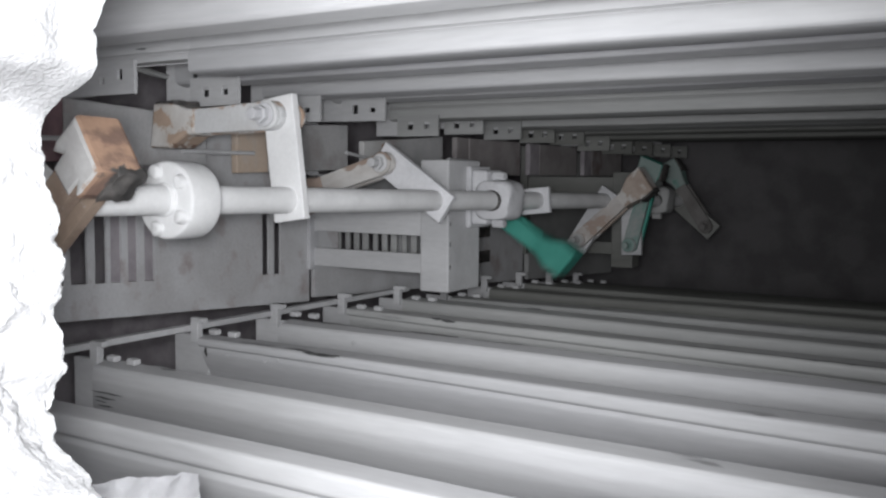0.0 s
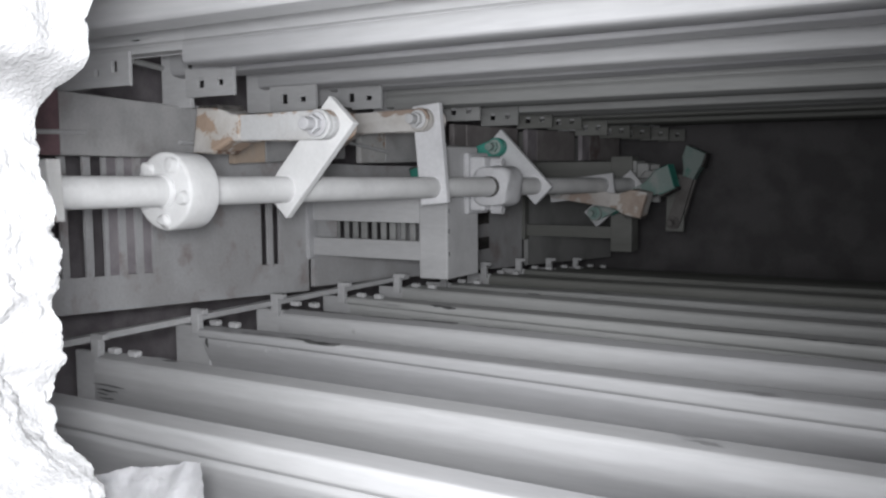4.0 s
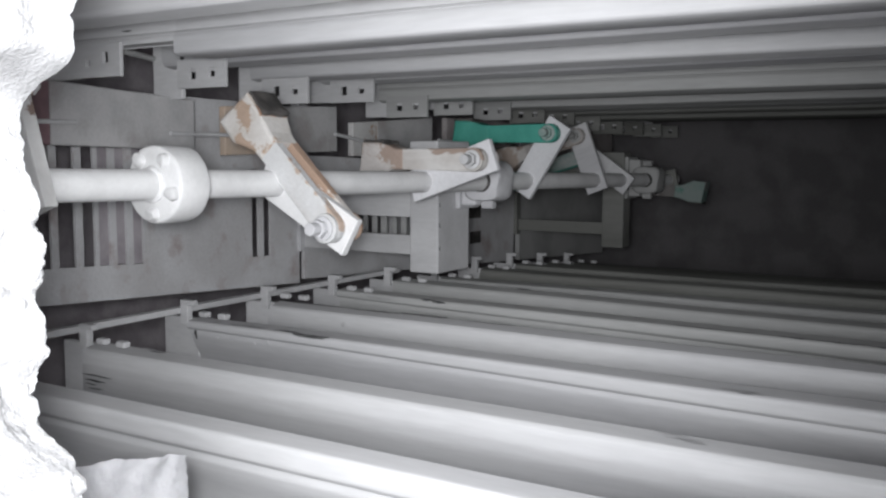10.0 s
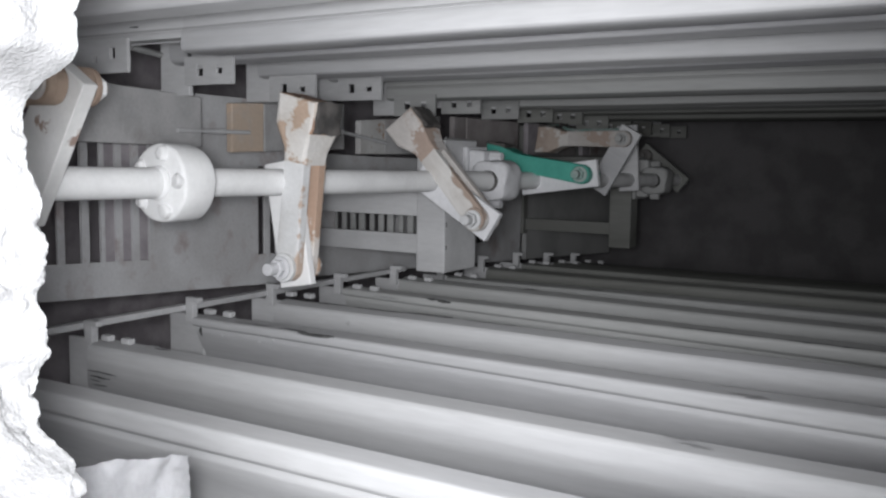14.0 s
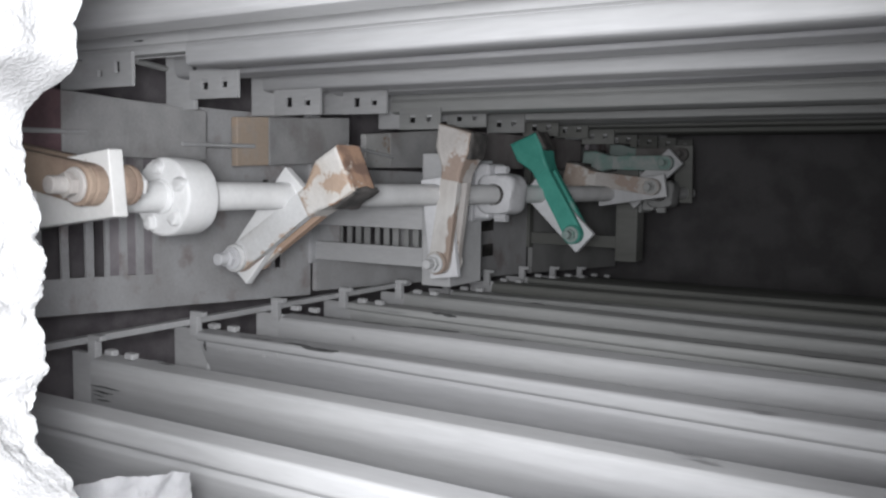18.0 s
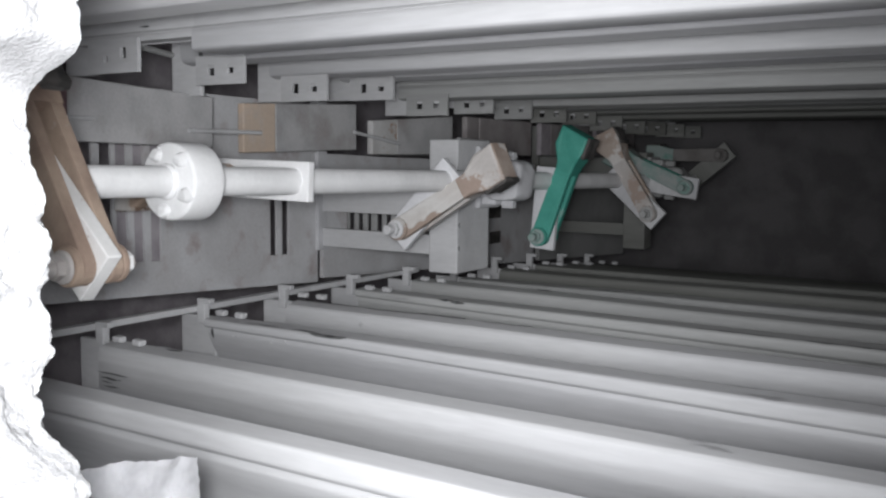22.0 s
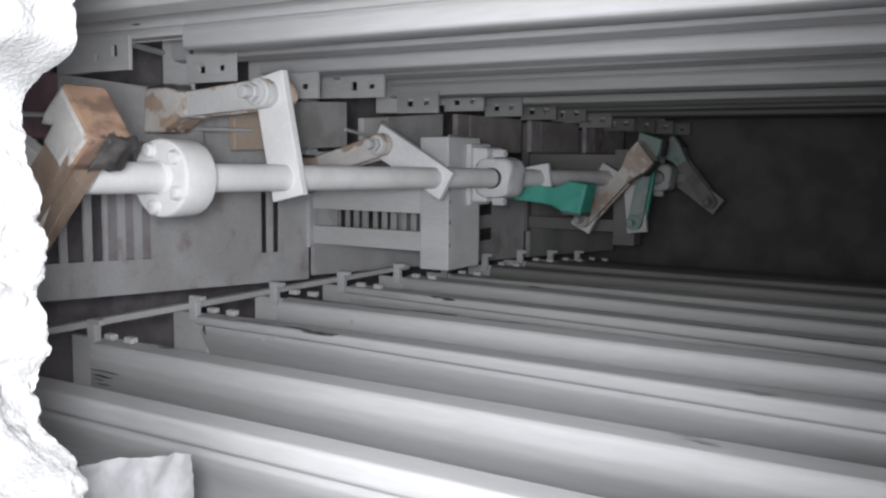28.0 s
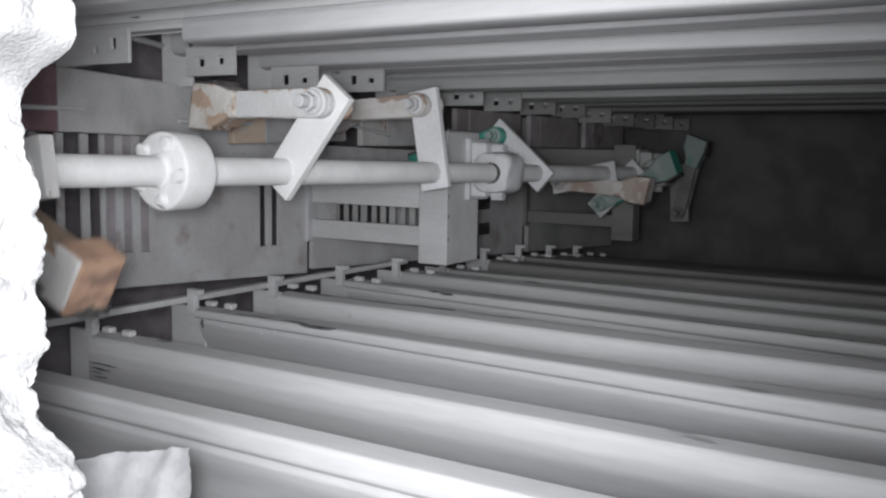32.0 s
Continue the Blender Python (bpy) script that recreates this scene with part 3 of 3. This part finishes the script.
part("slotted_plate", skewed(rough_up(slotted(-0.10, 0.40, 3.05, 5.07, FZ - 0.02, FZ, [(0.09, 0.275, 3.215, 3.72)]), 0.002, 6, 5)), FLOORDUST, far_floor)
# Far strip in a darker grey than the plate before it.
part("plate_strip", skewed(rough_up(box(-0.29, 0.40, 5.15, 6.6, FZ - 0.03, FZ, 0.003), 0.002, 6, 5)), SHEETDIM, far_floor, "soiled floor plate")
# Black patches on the floor paint the shade inside square slots.
for y0, y1, x0, x1 in ((4.50, 4.635, 0.212, 0.280), (4.51, 4.635, 0.356, 0.425)):
    part("slot_recess", box(x0, x1, y0, y1, FZ + 0.002, FZ + 0.0045), SOOTGAP, far_floor, "square dark slot")

# ---- bearing supports ----
def slab_y(outline, y0, y1, bevel=0.005):
    """An outline in x and z made into a plate between y0 and y1."""
    bm = bmesh.new()
    f = bm.faces.new([bm.verts.new((x, y0, z)) for x, z in outline])
    ret = bmesh.ops.extrude_face_region(bm, geom=[f])
    for v in ret["geom"]:
        if isinstance(v, bmesh.types.BMVert):
            v.co.y = y1
    rim = [e for e in bm.edges if abs(e.verts[0].co.y - e.verts[1].co.y) < 1e-6]
    bmesh.ops.bevel(bm, geom=rim, offset=bevel, segments=2, affect="EDGES", profile=0.5)
    return bm


def bearing_support(y, legs, slats, right, label, made=DUST, deep=0.25):
    st = thing("bearing_support", label, "bearing stand", "bearing stands", at=(0.014 * (y - 3.0), y, 0))
    part("cross_beam", rough_up(box(-0.13, right, 0.0, deep, -0.525, -0.395, 0.006), 0.0015, 12, y), made, st)
    for x in (0.02, 0.11, 0.19, 0.28):
        part("weld_spot", box(x, x + 0.018, 0.010, 0.016, -0.396, -0.3925), BARESHADE, st, "small dark weld spot")
    for x0, x1 in legs:
        part("leg", rough_up(box(x0, x1, 0.03, 0.055, -1.11, -0.525, 0.003), 0.001, 12, x0), made, st)
    for i in range(slats):
        z = -0.74 - 0.052 * i
        part("slat", box(0.14, 0.30, 0.30, 0.312, z - 0.027 + 0.005 * math.sin(i * 2.1), z, 0.002), SHEETDIM, st)
    part("toe_plate", rough_up(box(-0.29, right - 0.05, 0.0, 0.06, -1.13, -1.085, 0.003), 0.001, 9, y), GREY if made == DUST else made, st)
    return st


def pillow_block(y, label, made):
    b = thing("pillow_block", label, "bearing", "shaft bearings", at=(shaft_x(y), y, SHAFT_Z))
    around = [radians(15 * i) for i in range(24)]
    block = [(0.080 * math.copysign(abs(math.cos(a)) ** 0.55, math.cos(a)), 0.080 * math.copysign(abs(math.sin(a)) ** 0.6, math.sin(a)) - 0.004) for a in around]
    cap = slab_y(block, 0.0, 0.14, 0.016)
    bmesh.ops.subdivide_edges(cap, edges=[e for e in cap.edges if e.calc_length() > 0.03], cuts=4, use_grid_fill=True)
    part("housing", rough_up(rough_up(cap, 0.006, 16), 0.003, 45, 3), made, b, smooth=True)
    part("pedestal", rough_up(box(-0.118, 0.098, 0.045, 0.19, -0.118, -0.050, 0.010), 0.002, 15), made, b)
    part("base", rough_up(box(-0.132, 0.112, 0.035, 0.20, -0.138, -0.117, 0.005), 0.002, 15), made, b)
    # A black ring is painted as the shaded gap at the bore.
    part("bush", rod_y(0.0405, -0.018, 0.02, 0, 0, 24, 0.003), SOOTGAP, b, "dark gap round the shaft")
    for x in (-0.085, 0.085):
        bm = bmesh.new()
        bmesh.ops.create_cone(bm, cap_ends=True, segments=6, radius1=0.018, radius2=0.018, depth=0.05, matrix=Matrix.Translation((x * 1.1, 0.10, -0.02)))
        part("bolt", bm, made, b)
    return b


bearing_support(3.0, ((0.068, 0.172), (0.245, 0.322)), 9, 0.388, "dusty grey box beam stand carrying the shaft bearing")
# Far stand and bearing are coloured darker to stand for dimming with distance.
bearing_support(5.08, ((0.285, 0.355), (-0.10, 0.0)), 0, 0.43, "dim grey box beam stand farther along the shaft", SHEETDARK, 0.12)
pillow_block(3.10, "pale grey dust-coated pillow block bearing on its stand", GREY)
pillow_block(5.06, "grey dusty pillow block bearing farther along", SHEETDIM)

# ---- the turning shaft with its cranks ----
SHAFT_POSE = pose(shaft_x(0), 0, SHAFT_Z, 0, 0, -math.degrees(math.atan(SHAFT_TURN)))
off_x, off_z = whirl(2.1)
SWING = Matrix.Translation((0, 3.1, 0)) @ pose(0, 0, 0, -math.degrees(off_z), 0, math.degrees(off_x)) @ Matrix.Translation((0, -3.1, 0))
shaft = thing("rapping_shaft", "white dusty steel shaft with a flange coupling and seven cranks", "shaft")
shaft.matrix_basis = SHAFT_POSE
part("bar", rough_up(rod_y(SHAFT_R, 0.70, 5.62, n=32), 0.0006, 30), WHITE, shaft, smooth=True)
coupling = part("coupling", rough_up(rough_up(joined(rod_y(0.093, 1.474, 1.572, n=64, bevel=0.009), rod_y(0.043, 1.46, 1.48, n=40, bevel=0.010), rod_y(0.041, 1.568, 1.592, n=40, bevel=0.008)),
                                             0.003, 12, 2), 0.0008, 60), WHITE, shaft, "white flange coupling caked with dust", smooth=True)
for i in range(5):
    a = radians(72 * i + 56)
    part("bolt", rough_up(rough_up(rod_y(0.015, 1.459, 1.486, 0.071 * math.cos(a), 0.071 * math.sin(a), 20, 0.005, r2=0.021), 0.006, 40, i), 0.002, 110, i), WHITE,
         coupling, smooth=True)

# Crank copies darken along the shaft; lost light is put into the colour.
CRANK_ME, GREY_CRANK_ME, DIM_CRANK_ME, DARK_CRANK_ME = [
    mesh_of("crank", rough_up(box(-0.058, ARM + 0.055, -0.0125, 0.0125, -0.055, 0.055, 0.003), 0.0012, 25, i), m) for i, m in enumerate((WHITE, GREY, SHEET, SHEETDARK))]
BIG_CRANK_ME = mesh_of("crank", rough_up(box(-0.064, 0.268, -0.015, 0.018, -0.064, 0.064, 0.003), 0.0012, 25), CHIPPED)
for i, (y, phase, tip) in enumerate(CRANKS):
    c = new("crank", (BIG_CRANK_ME, CRANK_ME, GREY_CRANK_ME, GREY_CRANK_ME, DIM_CRANK_ME, DIM_CRANK_ME, DARK_CRANK_ME)[i])
    c.parent = shaft
    c.matrix_basis = pose(0, y, 0, 0, -phase, 0)


# ---- hammers ----
def arm_bar(y0, y1, seed, end=0.35):
    """One of the two side bars of the arm: round about the pin, straight to the head, along +x."""
    turn = [(0.04 * math.cos(radians(a)), 0.04 * math.sin(radians(a))) for a in range(90, 271, 20)]
    return rough_up(slab_y(turn + [(end - 0.03, -0.034), (end, -0.034), (end, 0.034), (end - 0.03, 0.034)], y0, y1), 0.0015, 22, seed)


def head(seed, neck=0.285):
    """The striking head: short shoulders that flare from the arm to a broad block."""
    bm = slab_y([(neck, -0.037), (neck, 0.037), (neck + 0.04, 0.039), (0.372, 0.060), (0.392, 0.071), (0.472, 0.068), (0.454, -0.060), (0.388, -0.060),
                 (0.368, -0.054), (neck + 0.035, -0.040)], -0.055, 0.055, 0.010)
    for v in bm.verts:
        f = min(1.0, max(0.0, (v.co.x - 0.295) / 0.08))
        v.co.y *= 0.88 + 0.12 * f
    return rough_up(bm, 0.0035, 16, seed)


def sooty_face(seed, lumps, x=0.368, y=-0.046):
    """The worn striking face under a lumpy crust of soot."""
    bm = box(x, 0.457, y, 0.058, -0.068, -0.050, 0.004)
    bmesh.ops.subdivide_edges(bm, edges=[e for e in bm.edges if e.calc_length() > 0.03], cuts=7, use_grid_fill=True)
    return rough_up(rough_up(bm, lumps, 28, seed), 0.35 * lumps, 75, seed)


HAMMERS = [
    ("heavy rapping hammer, brown worn arm and rust-orange head", BROWN, RUSTSOOT, TAN, BROWN, DUSTRUST),
    ("rapping hammer with pale dusty arm and rust-stained head", PALEARM, RUST, GREY, RUSTDUST, PALEHEAD),
    ("rapping hammer with pale streaked arm and rust-stained head", PALETAN, TANRUST, DUST, TAN, TANHEAD),
    ("green painted rapping hammer, lightly dusted", GREEN, GREEN, GREENDUST, GREEN, GREEN),
    ("rapping hammer with tan brown dusty arm", TAN, TANRUST, SHEETDIM, TANRUST, TANRUST),
    ("green painted rapping hammer with a worn arm", GREENPALE, GREEN, GREENDUST, GREEN, GREENPALE),
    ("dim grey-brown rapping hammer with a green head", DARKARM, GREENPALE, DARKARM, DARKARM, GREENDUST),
]
hammers = []
for n, ((y, phase, tip), (label, arm_m, head_m, pin_m, rear_m, side_m)) in enumerate(zip(CRANKS, HAMMERS)):
    h = thing("rapping_hammer", label, "hammer", "rapping hammers", at=(shaft_x(y), y, SHAFT_Z))
    part("arm_bar", arm_bar(-0.046, -0.0185, n, 0.35 if n else 0.372), arm_m, h)
    part("arm_bar", arm_bar(0.0185, 0.046, n + 9, 0.35 if n else 0.372), rear_m, h)
    part("head", by_side(head(n * 3.0, 0.285 if n else 0.350)), [head_m, side_m, arm_m if n == 0 else side_m], h)
    part("striking_face", sooty_face(n, 0.005) if n else sooty_face(n, 0.012, 0.378, -0.018), SOOTGAP, h, "sooty dark striking face", smooth=True)
    part("pin", rod_y(0.017, -0.122, 0.09, n=16, bevel=0.003), pin_m, h, "protruding pivot pin")
    part("boss", rough_up(rod_y(0.040, -0.062, -0.0455, n=24, bevel=0.004), 0.001, 40, n), arm_m, h)
    part("washer", rod_y(0.033, -0.071, -0.0625, n=20, bevel=0.003), pin_m, h)
    part("nut", rough_up(rod_y(0.025, -0.090, -0.0715, n=6, bevel=0.003), 0.001, 60, n), pin_m, h)
    part("rear_boss", rod_y(0.040, 0.0455, 0.060, n=24, bevel=0.004), rear_m, h)
    # Nuts past the third hammer are painted dimmer, for light lost over distance.
    part("rear_nut", rod_y(0.026, 0.0605, 0.082, n=6, bevel=0.003), WHITE if n < 3 else SHEETDIM, h)
    hammers.append(h)

# ---- dust in the foreground ----


def dust_ledge():
    """A rim of caked dust on the sill of the inspection opening."""
    bm = bmesh.new()
    nx, ny = 430, 150

    def clods(p, size):
        """Round clods packed side by side."""
        near = noise.voronoi(p / size)[0][0]
        return math.sqrt(max(0.0, 1 - (near / 0.95) ** 2)) - 0.6

    grid = []
    for i in range(nx + 1):
        x = -0.42 + 0.95 * i / nx
        row = []
        crest = 0.615 + 0.082 / (1 + math.exp((x + 0.147) / 0.008)) + 0.075 / (1 + math.exp(-(x - 0.245) / 0.012)) \
            + 0.014 / (1 + math.exp((x + 0.16) / 0.02)) + 0.012 * math.exp(-((x - 0.19) / 0.06) ** 2) - 0.02 * math.exp(-((x - 0.165) / 0.035) ** 2) - 0.010 * math.exp(-((x + 0.10) / 0.03) ** 2)
        for j in range(ny + 1):
            u = j / ny
            # from the near top over the crest and down the far face
            y = 0.30 + 0.26 * min(1, u / 0.6)
            z = crest - 0.05 * (1 - min(1, u / 0.6)) ** 1.5 if u < 0.6 else crest - (u - 0.6) / 0.4 * 0.30
            if u >= 0.6:
                y = 0.56 + 0.02 * math.sin((u - 0.6) / 0.4 * math.pi)
            p = Vector((x, y, z))
            rag = 0.25 + 0.75 / (1 + math.exp(-(x + 0.05) / 0.04))
            warp = p + 0.006 * Vector((noise.noise(p * 60), noise.noise(p * 60 + Vector((5, 0, 0))), 0))
            d = 0.011 * noise.noise(p * 15) + rag * (0.020 * clods(warp, 0.052) + 0.007 * clods(warp, 0.020) + 0.002 * noise.noise(p * 150)) - 0.0095
            row.append(bm.verts.new((x, y + d, z + d)))
        grid.append(row)
    for a, b in zip(grid, grid[1:]):
        for j in range(ny):
            bm.faces.new((a[j], b[j], b[j + 1], a[j + 1]))
    return bm


def dust_cake():
    """A flat broken cake of dust with ragged edges."""
    bm = bmesh.new()
    n = 44
    rows = []
    for i in range(n + 1):
        row = []
        for j in range(n + 1):
            y = 0.62 + 0.325 * j / n
            u, v = 2 * i / n - 1, 2 * j / n - 1
            pull = 1 - 0.05 * (u * v) ** 4
            x = 0.364 + 0.15 * (y - 0.77) + 0.12 + 0.12 * u * pull
            row.append(bm.verts.new((x, 0.7865 + 0.168 * v * pull, 0.40 - 0.03 * (i / n) + 0.010 * noise.noise(Vector((x * 18, y * 18, 2))))))
        rows.append(row)
    for a, b in zip(rows, rows[1:]):
        for j in range(n):
            bm.faces.new((a[j], b[j], b[j + 1], a[j + 1]))
    bmesh.ops.solidify(bm, geom=list(bm.faces), thickness=0.05)
    return rough_up(rough_up(rough_up(bm, 0.005, 7, 3), 0.006, 22, 8), 0.003, 70, 5)


ledge = part("dust_crust", dust_ledge(), PLASTER, smooth=True)
tagged(ledge, "rim of caked white dust on the opening's sill", "dust", kind="stuff")
sill = part("opening_sill", box(-0.8, 0.9, 0.05, 0.545, 0.20, 0.50, 0.01), DUST)
tagged(sill, "dusty steel sill of the inspection opening", "sill", kind="structure")
lump_block = part("dust_lump", dust_cake(), GREY, smooth=True)
tagged(lump_block, "pale flat cake of dust on a plate edge", "dust")


# ---- what moves ----
def crank_angle(phase, t):
    return phase - 360.0 / ROUND * t


LEAN = 164.0                      # how the arm lies against the shaft, from the crank's way
FALL = [(0.0, 87), (0.1, 83), (0.2, 78), (0.3, 72), (0.4, 61), (0.5, 42), (0.6, 2), (0.7, -52), (0.8, -93), (0.9, -84), (1.05, -91), (1.3, -90)]


# after the blow the head leans on the anvil edge and swings clear again: crank angle, lean away from the plumb line
REST = [(-176, 0), (-168, 4), (-157, 19), (-145, 21), (-131, 19), (-119, 16), (-104, 13), (-92, 8), (-76, 0)]


def rest(c):
    for (a, u), (b, v) in zip(REST, REST[1:]):
        if a <= c <= b:
            return u + (v - u) * (c - a) / (b - a)
    return 0.0


def hammer_rows(y, phase, tip, arm):
    """Pose by pose: carried up hanging, laid over the shaft, tipped, dropped."""
    step = 360.0 / ROUND
    marks = {round(i * 0.5, 3) for i in range(65)}
    falls = [t for n in range(-2, 3) for t in [(phase - tip + 360 * n) / step] if -2 < t < 34]
    for f in falls:
        marks |= {round(f + d, 3) for d, _ in FALL if 0 <= f + d <= 32}
    rows = []
    last = -1
    for t in sorted(marks):
        if frame(t) == last:
            continue
        last = frame(t)
        c = crank_angle(phase, t)
        way = None
        for f in falls:
            if f <= t <= f + 1.3:
                d = t - f
                for (a, u), (b, v) in zip(FALL, FALL[1:]):
                    if a <= d <= b:
                        way = u + (v - u) * (d - a) / (b - a)
                way += rest((c + 180) % 360 - 180) * min(1.0, max(0.0, (d - 0.75) / 0.5))
        if way is None:
            w = (c - tip) % 360 + tip
            way = -90.0 if w > 106 else w + LEAN - 360 if w + LEAN > 270 else w + LEAN
            if way > 200:
                way -= 360
            if w > 106:
                way += rest((c + 180) % 360 - 180)
        off_x, off_z = whirl(y, step * t)
        x = shaft_x(y) + off_x + arm * math.cos(radians(c))
        z = SHAFT_Z + off_z + arm * math.sin(radians(c))
        rows.append((t, pose(x, y, z, 0, 0, -0.74) @ pose(0, 0, 0, 0, -way, 0)))
    return rows


def motions():
    walk(shaft, [(i * 0.5, SHAFT_POSE @ pose(0, 0, 0, 0, 360.0 / ROUND * i * 0.5, 0) @ SWING) for i in range(65)])
    for i, (h, row) in enumerate(zip(hammers, CRANKS)):
        walk(h, hammer_rows(*row, ARM if i else NEAR_ARM))


motions()
